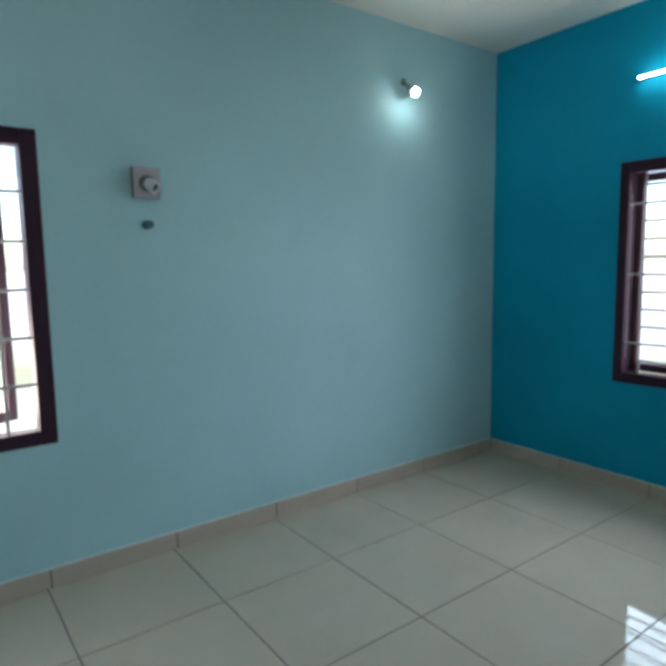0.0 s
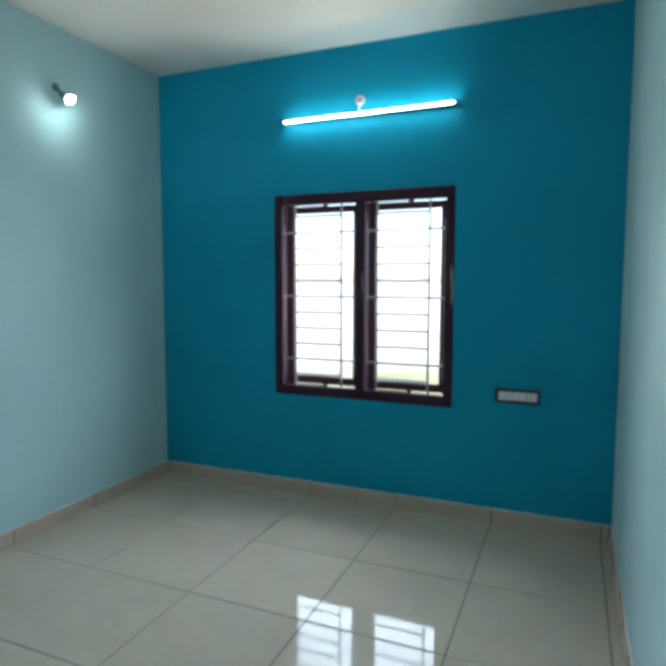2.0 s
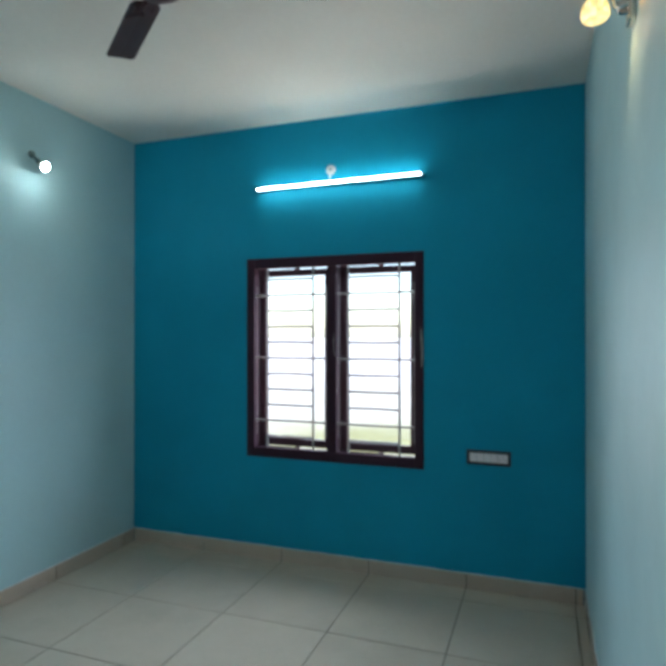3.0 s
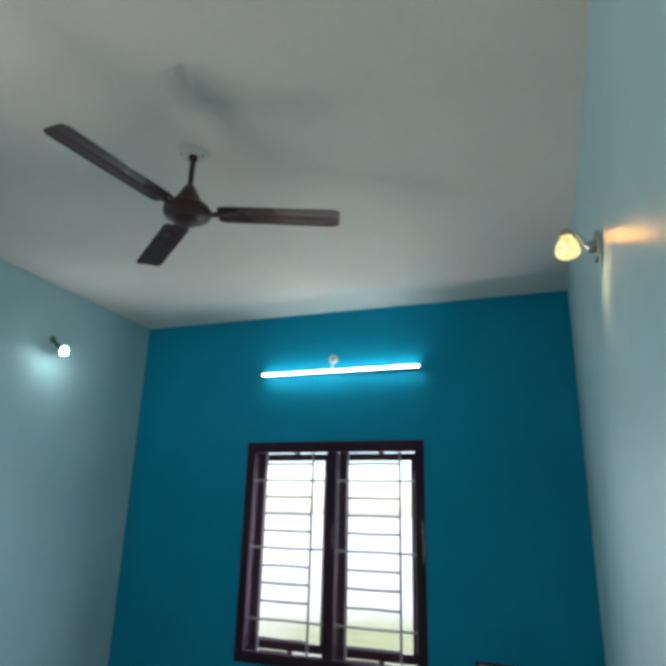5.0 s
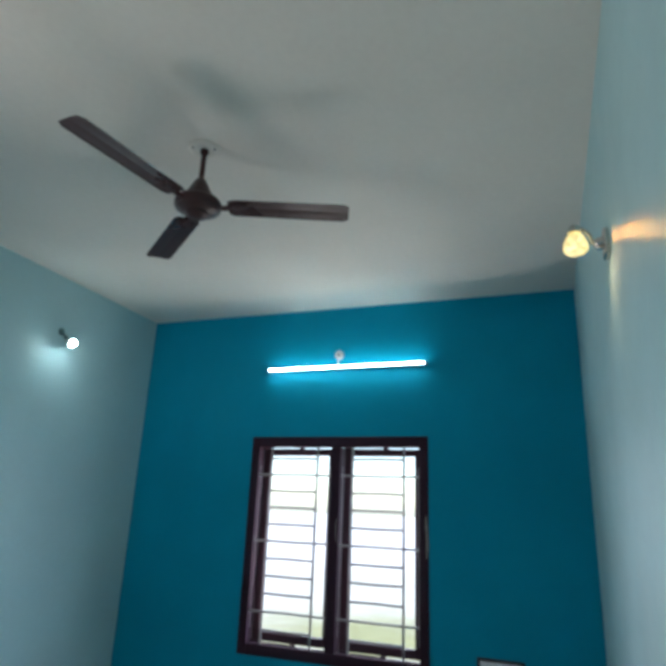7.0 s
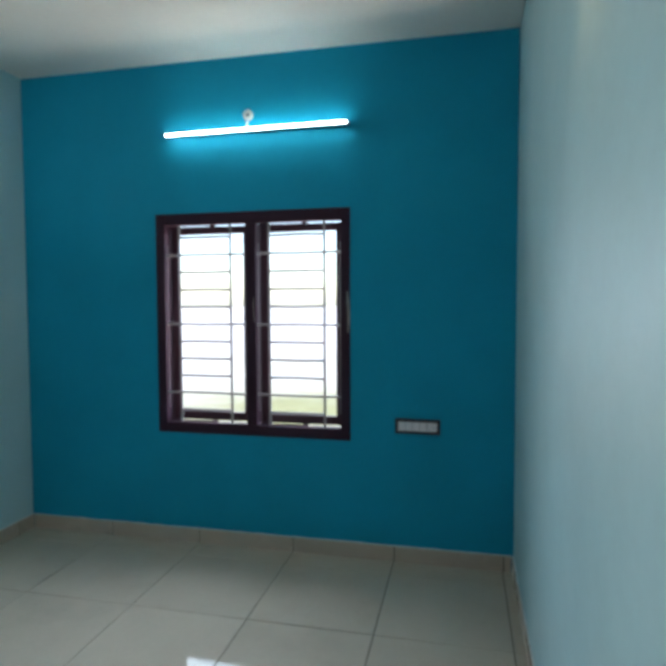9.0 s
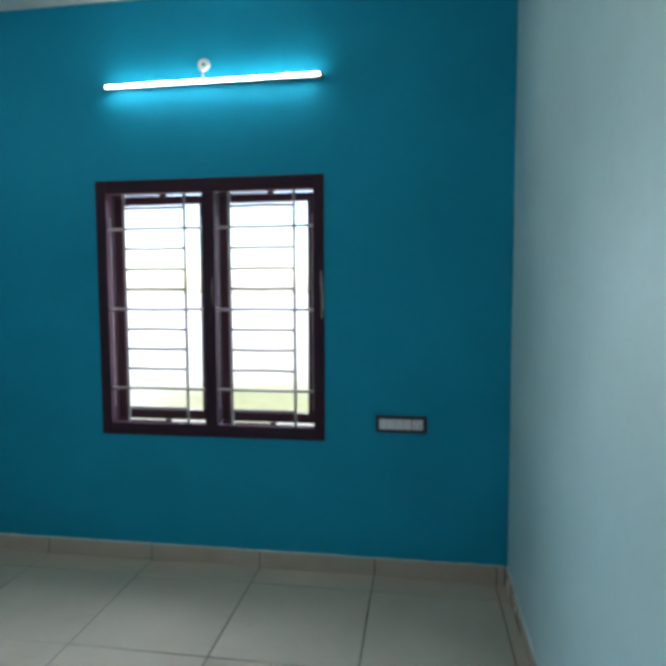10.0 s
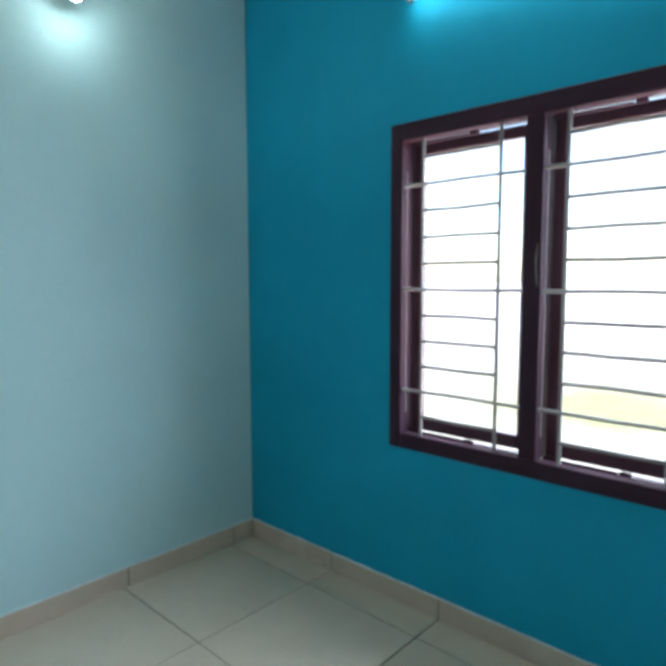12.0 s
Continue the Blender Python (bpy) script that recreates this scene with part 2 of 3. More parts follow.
def sweep(bm, points, radius, steps=10):
    """A round bar along points, ends closed."""
    pts = [Vector(p) for p in points]
    rings, side = [], None
    for i, p in enumerate(pts):
        d = (pts[min(i + 1, len(pts) - 1)] - pts[max(i - 1, 0)]).normalized()
        if side is None:
            side = d.cross(Vector((0.31, 0.2, 0.93))).normalized()
        side = (side - d * side.dot(d)).normalized()
        up = d.cross(side)
        rings.append([bm.verts.new(p + radius * (math.cos(math.tau * k / steps) * side + math.sin(math.tau * k / steps) * up)) for k in range(steps)])
    for a, b in zip(rings, rings[1:]):
        for k in range(steps):
            bm.faces.new((a[k], a[(k + 1) % steps], b[(k + 1) % steps], b[k]))
    bm.faces.new(rings[0][::-1])
    bm.faces.new(rings[-1])
    bmesh.ops.recalc_face_normals(bm, faces=bm.faces)
    return bm


def mesh_of(name, bm, mat, smooth=False):
    me = bpy.data.meshes.new(name)
    if smooth:
        for f in bm.faces:
            f.smooth = True
        for e in bm.edges:
            if len(e.link_faces) == 2 and e.calc_face_angle(0) > radians(40):
                e.smooth = False
    bm.to_mesh(me)
    bm.free()
    me.materials.append(mat)
    return me


def part(name, bm, mat, parent=None, label="", smooth=False):
    ob = new(name, mesh_of(name, bm, mat, smooth))
    if parent is not None:
        ob.parent = parent
        ob.matrix_parent_inverse = parent.matrix_world.inverted()
    return tagged(ob, label)


def thing(name, at, label, category, group="", kind=""):
    ob = new(name)
    ob.empty_display_size = 0.1
    ob.location = at
    bpy.context.view_layer.update()
    return tagged(ob, label, category, group, kind)


# ---------------------------------------------------------------- shell
ground = part("ground", made_box(-400, 400, -400, 400, -0.75, -0.55), FIELD)
tagged(ground, "sunlit field of yellow-green grass and pale sand", "ground", kind="structure")

# teal wall with the double window
bm = bmesh.new()
y0, y1, z0, z1 = WIN
box(bm, 0, THICK, y1, THICK, -0.6, HIGH)
box(bm, 0, THICK, -WIDE - THICK, y0, -0.6, HIGH)
box(bm, 0, THICK, y0, y1, -0.6, z0)
box(bm, 0, THICK, y0, y1, z1, HIGH)
tagged(part("wall_east", bm, TEAL), "deep teal painted accent wall with a double window", "wall", kind="structure")

bm = bmesh.new()
x0, x1, z0, z1 = WIN2
box(bm, x1, -0.003, 0, THICK, -0.6, HIGH)
box(bm, BACK - THICK, x0, 0, THICK, -0.6, HIGH)
box(bm, x0, x1, 0, THICK, -0.6, z0)
box(bm, x0, x1, 0, THICK, z1, HIGH)
tagged(part("wall_north", bm, PALE), "pale aqua painted wall with a window", "wall", kind="structure")

tagged(part("wall_south", made_box(BACK - THICK, -0.003, -WIDE - THICK, -WIDE, -0.6, HIGH), PALE),
       "pale aqua painted wall with a small lamp", "wall", kind="structure")

# wall behind, with the doorway through which one comes in
DOOR_Y0, DOOR_Y1, DOOR_H = -2.99, -2.16, 2.15
bm = bmesh.new()
box(bm, BACK - 0.15, BACK, DOOR_Y1, -0.003, -0.6, HIGH)
box(bm, BACK - 0.15, BACK, -WIDE + 0.003, DOOR_Y0, -0.6, HIGH)
box(bm, BACK - 0.15, BACK, DOOR_Y0, DOOR_Y1, DOOR_H, HIGH)
box(bm, BACK - 0.15, BACK, DOOR_Y0, DOOR_Y1, -0.6, -0.02)
tagged(part("wall_west", bm, PALE), "pale aqua painted wall with a doorway", "wall", kind="structure")

tagged(part("ceiling", box(made_box(BACK - 0.15, THICK, -WIDE - THICK, THICK, HIGH, HIGH + 0.15), BACK - 1.6, BACK - 0.15, -WIDE - 0.15, -1.05, HIGH, HIGH + 0.15), WHITE),
       "plain white painted ceiling", "ceiling", kind="structure")

# cement render on the outer faces
OUT = 0.012


def outer_skin(wall, pieces):
    bm = bmesh.new()
    for p in pieces:
        box(bm, *p)
    part("outer_render", bm, OUTER, bpy.data.objects[wall], "cream cement render")


y0, y1, z0, z1 = WIN
e0, e1 = THICK, THICK + OUT
outer_skin("wall_east", [(e0, e1, y1, e1, -0.6, HIGH), (e0, e1, -WIDE - e1, y0, -0.6, HIGH), (e0, e1, y0, y1, -0.6, z0), (e0, e1, y0, y1, z1, HIGH)])
x0, x1, z0, z1 = WIN2
outer_skin("wall_north", [(x1, THICK, e0, e1, -0.6, HIGH), (BACK - THICK, x0, e0, e1, -0.6, HIGH), (x0, x1, e0, e1, -0.6, z0), (x0, x1, e0, e1, z1, HIGH)])
outer_skin("wall_south", [(BACK - THICK, THICK, -WIDE - e1, -WIDE - e0, -0.6, HIGH)])

# short passage behind the doorway
tagged(part("passage_floor", made_box(BACK - 1.6, BACK - 0.152, -WIDE, -1.2, -0.0045, -0.0005), TILE),
       "plain ivory tiled passage floor", "floor", kind="structure")
bm = bmesh.new()
box(bm, BACK - 1.6, BACK - 0.15, -WIDE - 0.15, -WIDE, -0.6, HIGH)
box(bm, BACK - 1.6, BACK - 0.15, -1.2, -1.05, -0.6, HIGH)
box(bm, BACK - 1.75, BACK - 1.6, -WIDE - 0.15, -1.05, -0.6, HIGH + 0.15)
tagged(part("passage_wall", bm, PALE), "pale passage walls behind the doorway", "wall", kind="structure")

# ---------------------------------------------------------------- windows


def sash(parent, at, width, height, turn=0.0, hinge_low=True):
    """A glazed shutter leaf in its own plane; at is its lower hinge corner. Local u along the wall, v outward."""
    leaf = part("sash", made_box(0, 0.042, 0, 0.036, 0, height, bevel=0.004), SASH, parent, "dark glazed shutter leaf")
    more = (
        ("stile", (width - 0.042, width, 0, 0.036, 0, height)),
        ("bottom_rail", (0.042, width - 0.042, 0.002, 0.034, 0, 0.053)),
        ("top_rail", (0.042, width - 0.042, 0.002, 0.034, height - 0.047, height)),
    )
    for name, b in more:
        part(name, made_box(*b, bevel=0.004), SASH if name == "stile" else SASH_ALONG, leaf)
    p = part("pane", made_box(0.040, width - 0.040, 0.016, 0.020, 0.050, height - 0.044), PANE, leaf, "clear glass pane")
    p.visible_shadow = False
    leaf.matrix_parent_inverse = Matrix()
    leaf.matrix_basis = at @ pose(0, 0, 0, 0, 0, turn)
    return leaf


def window(name, width, height, mullions, m, vbars, hbars, long_bars, label, sash_turns, bottom, top, fw=0.066):
    """Local u (0..width) along the wall, v outward (0 at the inner face), w up from the sill. m carries it to the wall."""
    win = thing(name, (0, 0, 0), label, "window", kind="structure")
    win.matrix_world = m
    bpy.context.view_layer.update()
    depth, proud, reb = 0.112, -0.006, 0.048

    def add(nm, bm, mat, parent=None, lab="", smooth=False):
        ob = part(nm, bm, mat, None, lab, smooth)
        ob.parent = parent or win
        return ob

    add("window_frame", made_box(0, fw - 0.006, proud, depth, 0, height, bevel=0.006, segments=2), FRAME)
    add("window_frame", made_box(width - fw + 0.010, width, proud, depth, 0, height, bevel=0.006, segments=2), FRAME)
    # head and sill with a rebate that leaves a slit of daylight over and under the leaves
    bm = made_box(fw - 0.006, width - fw + 0.010, proud + 0.001, reb, height - top, height, bevel=0.004)
    box(bm, fw - 0.006, width - fw + 0.010, reb, depth, height - top + 0.008, height)
    add("head", bm, FRAME_ALONG)
    bm = made_box(fw - 0.006, width - fw + 0.010, proud + 0.001, reb, 0, bottom, bevel=0.004)
    box(bm, fw - 0.006, width - fw + 0.010, reb, depth, 0, bottom - 0.010)
    add("sill", bm, FRAME_ALONG)
    for a, b in mullions:
        add("mullion", made_box(a, b, proud + 0.002, depth - 0.002, bottom, height - top, bevel=0.006, segments=2), FRAME)
    # leaves
    edges = [fw - 0.006] + [e for ab in mullions for e in ab] + [width - fw + 0.010]
    for i in range(0, len(edges), 2):
        a, b = edges[i] + 0.003, edges[i + 1] - 0.003
        sash(win, Matrix.Translation((a, 0.078, bottom + 0.004)), b - a, height - top - bottom - 0.006, sash_turns[i // 2])
    # added strips, made up to block daylight in parts of the slits over and under the leaves
    for i in range(0, len(edges), 2):
        lo, hi = edges[i], edges[i + 1]
        # a full strip, a low one, a short block; the rest stays open
        for a, b, up, down in ((0.0, 0.10, 0.0075, 0.0100), (0.10, 0.50, -0.0035, 0.0010), (0.51, 0.58, 0.0070, 0.0060)):
            u0, u1 = lo + (hi - lo) * a + 0.002, lo + (hi - lo) * b
            add("packing_strip", made_box(u0, u1, 0.056, 0.074, height - top - 0.011, height - top + up, bevel=0.001), FRAME_ALONG)
            add("packing_strip", made_box(u0, u1, 0.056, 0.074, bottom - 0.011, bottom + down, bevel=0.001), FRAME_ALONG)
    # grille: one welded piece a light
    for i in range(0, len(edges), 2):
        lo, hi = edges[i], edges[i + 1]
        vs = vbars[i // 2]
        g = part("grille", sweep(bmesh.new(), [(vs[0], 0.016, bottom - 0.004), (vs[0], 0.016, height - top + 0.004)], 0.0076), GRILLE, None,
                 "welded grey-white steel window grille", True)
        g.parent = win
        rod = sweep(bmesh.new(), [(vs[1], 0.016, bottom - 0.004), (vs[1], 0.016, height - top + 0.004)], 0.0076)
        add("upright", rod, GRILLE, g, smooth=True)
        for k, w in enumerate(hbars):
            long = k in long_bars
            p, q = (lo - 0.004, hi + 0.004) if long else (vs[0], vs[1])
            sag = 0.0018 * math.sin(k * 2.3 + i)
            add("crossbar", sweep(bmesh.new(), [(p, 0.014, w - sag), ((p + q) / 2, 0.014, w + sag), (q, 0.014, w - sag)], 0.0078 if not long else 0.0074), GRILLE, g, smooth=True)
        for u in (lo + 0.008, hi - 0.008):
            add("side_rod", sweep(bmesh.new(), [(u, 0.020, hbars[long_bars[-1]] - 0.10), (u, 0.020, hbars[long_bars[0]] + 0.06)], 0.0020, 6), GRILLE, g, smooth=True)
    return win


# u runs along -y from the pale wall's side
M1 = Matrix.Translation((0, WIN[1], WIN[2])) @ Matrix(((0, 1, 0, 0), (-1, 0, 0, 0), (0, 0, 1, 0), (0, 0, 0, 1)))
HB = [1.8935 - 0.10575 * k - WIN[2] for k in range(11)]
U = lambda y: WIN[1] - y
window("window_1", WIN[1] - WIN[0], WIN[3] - WIN[2], [(U(-1.524), U(-1.591))], M1,
       [(U(-1.088), U(-1.422)), (U(-1.667), U(-2.005))], HB, (1, 5, 9),
       "dark varnished double window with steel grilles", (0.0, 0.0), 0.066, 0.070)

WORN = plain("worn_bare_wood", (0.34, 0.29, 0.28), 0.7, 0.0, 40.0, 0.3, 0.3)


def worn_patch(parent, y, z0, z1, wide, x, seed):
    """A long chip in the varnish, with a ragged outline."""
    r = random.Random(seed)
    bm = bmesh.new()
    n = 14
    rows = []
    for i in range(n + 1):
        s = i / n
        w = wide * (math.sin(math.pi * (s * 0.92 + 0.04)) ** 0.5) * r.uniform(0.65, 1.1)
        c = y + 0.003 * math.sin(s * 5 + seed)
        z = z0 + (z1 - z0) * s
        rows.append([bm.verts.new(p) for p in ((x, c - w / 2, z), (x, c + w / 2, z), (x + 0.003, c + w / 2, z), (x + 0.003, c - w / 2, z))])
    for a, b in zip(rows, rows[1:]):
        for k in range(4):
            bm.faces.new((a[k], a[(k + 1) % 4], b[(k + 1) % 4], b[k]))
    bm.faces.new(rows[0]), bm.faces.new(rows[-1])
    bmesh.ops.recalc_face_normals(bm, faces=bm.faces)
    ob = part("worn_patch", bm, WORN, parent, "pale worn patch in the varnish")
    return ob


worn_patch(bpy.data.objects["window_1"], -2.150, 1.32, 1.56, 0.017, -0.0085, 3)
worn_patch(bpy.data.objects["window_1"], -1.576, 1.38, 1.53, 0.005, -0.0058, 5)

M2 = Matrix.Translation((WIN2[0], 0, WIN2[2]))
HB2 = [1.782 - 0.2085 * k - WIN2[2] for k in range(5)]
window("window_2", WIN2[1] - WIN2[0], WIN2[3] - WIN2[2], [], M2, [(0.12, 0.44)], HB2, (0, 1, 2, 3, 4),
       "dark varnished single window with a leaf ajar", (24.0,), 0.066, 0.070, 0.080)

# ---------------------------------------------------------------- door leaf, open against the pale wall
door = thing("door_1", (-3.985, -3.055, 0), "brown wooden door leaf standing open against the wall", "door", kind="structure")
part("door_leaf", made_box(-3.985, -3.255, -3.055, -3.018, 0.008, 2.134, bevel=0.004, segments=2), DOOR, door)
bm = bmesh.new()
box(bm, BACK - 0.145, BACK + 0.004, DOOR_Y1 - 0.07, DOOR_Y1 + 0.004, 0, DOOR_H - 0.07, bevel=0.004)
part("door_jamb", bm, DOOR, door)
part("door_jamb", made_box(BACK - 0.145, BACK + 0.004, DOOR_Y0 - 0.004, DOOR_Y0 + 0.06, 0, DOOR_H - 0.07, bevel=0.004), DOOR, door)
part("door_head", made_box(BACK - 0.145, BACK + 0.004, DOOR_Y0 - 0.004, DOOR_Y1 + 0.004, DOOR_H - 0.07, DOOR_H + 0.003, bevel=0.004), DOOR, door)

# ---------------------------------------------------------------- tube light on the teal wall
TY, TZ = -1.597, 2.504
tube = thing("tube_light", (0, TY, TZ), "lit cool white LED tube light on the teal wall", "tube light")
half = 0.553
prof = []
bm = bmesh.new()
for k in range(13):
    a = math.pi * (k / 12) - math.pi / 2
    prof.append((-0.042 - 0.012 * math.cos(a), 0.0058 * math.sin(a)))
rows_ = [[bm.verts.new((x, TY + s * half, TZ + z + 0.0022 * -s)) for x, z in prof] for s in (-1, 1)]
for k in range(12):
    bm.faces.new((rows_[0][k], rows_[0][k + 1], rows_[1][k + 1], rows_[1][k]))
bm.faces.new(rows_[0]), bm.faces.new(rows_[1][::-1]), bm.faces.new((rows_[0][0], rows_[1][0], rows_[1][12], rows_[0][12]))
bmesh.ops.recalc_face_normals(bm, faces=bm.faces)
part("diffuser", bm, TUBE_GLOW, tube, "glowing white diffuser", True)
part("housing", made_box(-0.0415, -0.004, TY - half, TY + half, TZ - 0.0058, TZ + 0.0040, bevel=0.002), IVORY, tube, "slim off-white back channel")
for s in (-1, 1):
    part("end_cap", made_box(-0.056, -0.003, TY + s * (half + 0.001), TY + s * (half + 0.013), TZ - 0.0105 - 0.002 * s, TZ + 0.0095 - 0.002 * s, bevel=0.005, segments=2), GREY, tube, "dark end cap")
# round ceiling-rose type outlet above the tube
rose = thing("wall_outlet", (0, -1.551, 2.590), "small round white cable outlet above the tube light", "cable outlet")
R1 = Matrix.Translation((-0.001, -1.555, 2.595)) @ pose(0, 0, 0, 0, -90, 0)
part("outlet_body", lathe(bmesh.new(), [(0, 0), (0.031, 0), (0.031, 0.012), (0.028, 0.018), (0.017, 0.020), (0.015, 0.014), (0, 0.014)], 28, R1), IVORY, rose, "", True)
part("cable", sweep(bmesh.new(), [(-0.014, -1.551, 2.556), (-0.020, -1.552, 2.54), (-0.022, -1.553, 2.518)], 0.006), PLASTIC, rose, "short white cable", True)
part("screw_cover", lathe(bmesh.new(), [(0, 0.0145), (0.009, 0.0145), (0.008, 0.019), (0, 0.020)], 16, R1), GREY, rose, "", True)

# ---------------------------------------------------------------- switch board
SY0, SY1, SZ0, SZ1 = -2.675, -2.422, 0.748, 0.834
board = thing("switch_board", (0, (SY0 + SY1) / 2, SZ0), "white modular switch board in a dark frame", "switch board")
bm = bmesh.new()
t_ = 0.016
box(bm, -0.012, -0.001, SY0, SY1, SZ0, SZ0 + t_, bevel=0.003)
box(bm, -0.012, -0.001, SY0, SY1, SZ1 - t_, SZ1, bevel=0.003)
box(bm, -0.0118, -0.001, SY0, SY0 + t_, SZ0 + 0.008, SZ1 - 0.008, bevel=0.003)
box(bm, -0.0118, -0.001, SY1 - t_, SY1, SZ0 + 0.008, SZ1 - 0.008, bevel=0.003)
part("cover_frame", bm, BLACKPL, board, "dark plastic cover frame")
part("back_plate", made_box(-0.006, -0.001, SY0 + 0.012, SY1 - 0.012, SZ0 + 0.012, SZ1 - 0.012), GREY, board)
ya, yb = SY1 - t_ - 0.001, SY0 + t_ + 0.001
wide = ya - yb
cuts = [0, 0.185, 0.37, 0.555, 0.74, 1.0]
for a, b in zip(cuts, cuts[1:]):
    s_ = part("switch" if b < 1 else "socket", made_box(-0.0105, -0.006, ya - b * wide + 0.0007, ya - a * wide - (0.0007 if b < 1 else 0.0030), SZ0 + t_ + 0.001, SZ1 - t_ - 0.001, bevel=0.0015), PLATE, board)
    if b == 1.0:
        for dy, dz in ((-0.011, -0.008), (0.011, -0.008), (0, 0.011)):
            part("socket_hole", lathe(bmesh.new(), [(0, 0), (0.0028, 0), (0.0028, 0.0006), (0, 0.0006)], 12,
                 Matrix.Translation((-0.0105, ya - 0.87 * wide + dy, (SZ0 + SZ1) / 2 + dz)) @ pose(0, 0, 0, 0, -90, 0)), DARKHOLE, s_)

# ---------------------------------------------------------------- lamp holder box and peg on the pale wall
hold = thing("lamp_holder_box", (-2.61, 0, 1.78), "empty white lamp holder on a square wall box", "lamp holder")
part("wall_box", made_box(-2.676, -2.546, -0.027, -0.001, 1.780, 1.923, bevel=0.003), GREY, hold, "grey side of the wall box")
part("cover_plate", made_box(-2.674, -2.544, -0.035, -0.027, 1.780, 1.923, bevel=0.003, segments=2), MAUVE, hold)
HM = Matrix.Translation((-2.612, -0.034, 1.848)) @ pose(0, 0, 0, 90, 0, 0)
part("holder_base", lathe(bmesh.new(), [(0, 0), (0.038, 0), (0.037, 0.008), (0.030, 0.014), (0, 0.014)], 28, HM), GREY, hold, "", True)
HM2 = Matrix.Translation((-2.612, -0.040, 1.848)) @ pose(0, 0, 0, 118, 0, 38)
part("holder_cup", lathe(bmesh.new(), [(0, 0), (0.026, 0), (0.030, 0.03), (0.031, 0.055), (0.026, 0.055), (0.024, 0.03), (0, 0.028)], 28, HM2), PLATE, hold, "tilted white bulb cup", True)
part("contact", lathe(bmesh.new(), [(0, 0.030), (0.017, 0.030), (0.017, 0.046), (0, 0.046)], 20, HM2), DARKHOLE, hold, "dark contact", True)
part("switch_knob", lathe(bmesh.new(), [(0, 0), (0.008, 0), (0.008, 0.009), (0.005, 0.012), (0, 0.012)], 16, Matrix.Translation((-2.555, -0.034, 1.846)) @ pose(0, 0, 0, 90, 0, 0)), DARKHOLE, hold, "", True)
part("screw", lathe(bmesh.new(), [(0, 0), (0.006, 0), (0.005, 0.003), (0, 0.003)], 12, Matrix.Translation((-2.556, -0.034, 1.796)) @ pose(0, 0, 0, 90, 0, 0)), GREY, hold, "", True)
peg = part("wall_peg", lathe(bmesh.new(), [(0, 0), (0.021, 0), (0.020, 0.010), (0.014, 0.014), (0.014, 0.040), (0.0185, 0.046), (0.0185, 0.054), (0, 0.056)], 20,
           Matrix.Translation((-2.612, -0.001, 1.656)) @ pose(0, 0, 0, 90, 0, 0)), PEG, None, "", True)
tagged(peg, "short dark teal peg sticking out of the wall", "wall peg")

# ---------------------------------------------------------------- cool bulb on the pale wall
lamp = thing("wall_lamp", (-0.926, 0, 2.59), "lit cool white bulb in an angled wall holder", "wall lamp")
A = Vector((-0.926, -0.001, 2.590))
B = Vector((-0.921, -0.104, 2.494))
part("base_plate", lathe(bmesh.new(), [(0, 0), (0.022, 0), (0.021, 0.008), (0.014, 0.013), (0, 0.014)], 28, Matrix.Translation(A) @ pose(0, 0, 0, 90, 0, 0)), HOLDER, lamp, "", True)
d = (B - A).normalized()
AX = Matrix.Translation(A + d * 0.018) @ d.to_track_quat("Z", "Y").to_matrix().to_4x4()
part("holder", lathe(bmesh.new(), [(0, 0), (0.008, 0), (0.009, 0.03), (0.014, 0.05), (0.016, 0.074), (0, 0.074)], 24, AX), HOLDER, lamp, "", True)
d2 = (d + Vector((0, -0.44, 0.05))).normalized()
BX = Matrix.Translation(A + d * 0.090) @ d2.to_track_quat("Z", "Y").to_matrix().to_4x4()
part("bulb_collar", lathe(bmesh.new(), [(0, 0), (0.016, 0), (0.019, 0.012), (0.0230, 0.028), (0.0245, 0.042), (0, 0.042)], 28, BX), PLASTIC, lamp, "white plastic bulb collar", True)
part("bulb", lathe(bmesh.new(), [(0, 0.0425), (0.0232, 0.0425)] + [(0.0232 * math.cos(a * 0.1745), 0.0430 + 0.021 * math.sin(a * 0.1745)) for a in range(0, 9)] + [(0, 0.064)], 28, BX), BULB_GLOW, lamp, "glowing white bulb", True)

# ---------------------------------------------------------------- warm lamp on the other pale wall
LX, LY, LZ = -1.835, -WIDE, 2.385
warm = thing("wall_spotlight", (LX, LY, LZ), "lit warm faceted glass spotlight on a chrome wall plate", "wall lamp")
part("wall_plate", made_box(LX - 0.030, LX + 0.030, LY + 0.001, LY + 0.018, LZ - 0.040, LZ + 0.046, bevel=0.005, segments=2), CHROME, warm, "chrome wall plate")
part("hub", lathe(bmesh.new(), [(0, 0), (0.020, 0), (0.019, 0.016), (0.013, 0.024), (0, 0.025)], 24, Matrix.Translation((LX, LY + 0.018, LZ + 0.006)) @ pose(0, 0, 0, -90, 0, 0)), CHROME, warm, "", True)
C = Vector((-1.82, -2.982, 2.405))
arc = [(LX, LY + 0.040, LZ + 0.008)]
for k in range(9):
    a = math.pi * k / 8
    arc.append((LX + (C.x - LX) * k / 8, LY + 0.046 + (0.049 * (1 - math.cos(a)) / 2), LZ + 0.012 + 0.062 * math.sin(a * 0.62)))
part("arm", sweep(bmesh.new(), arc, 0.006, 10), CHROME, warm, "curved chrome arm", True)
part("cap", lathe(bmesh.new(), [(0, 0.062), (0.012, 0.062), (0.020, 0.050), (0.026, 0.034), (0, 0.034)], 20, Matrix.Translation(C)), CHROME, warm, "", True)
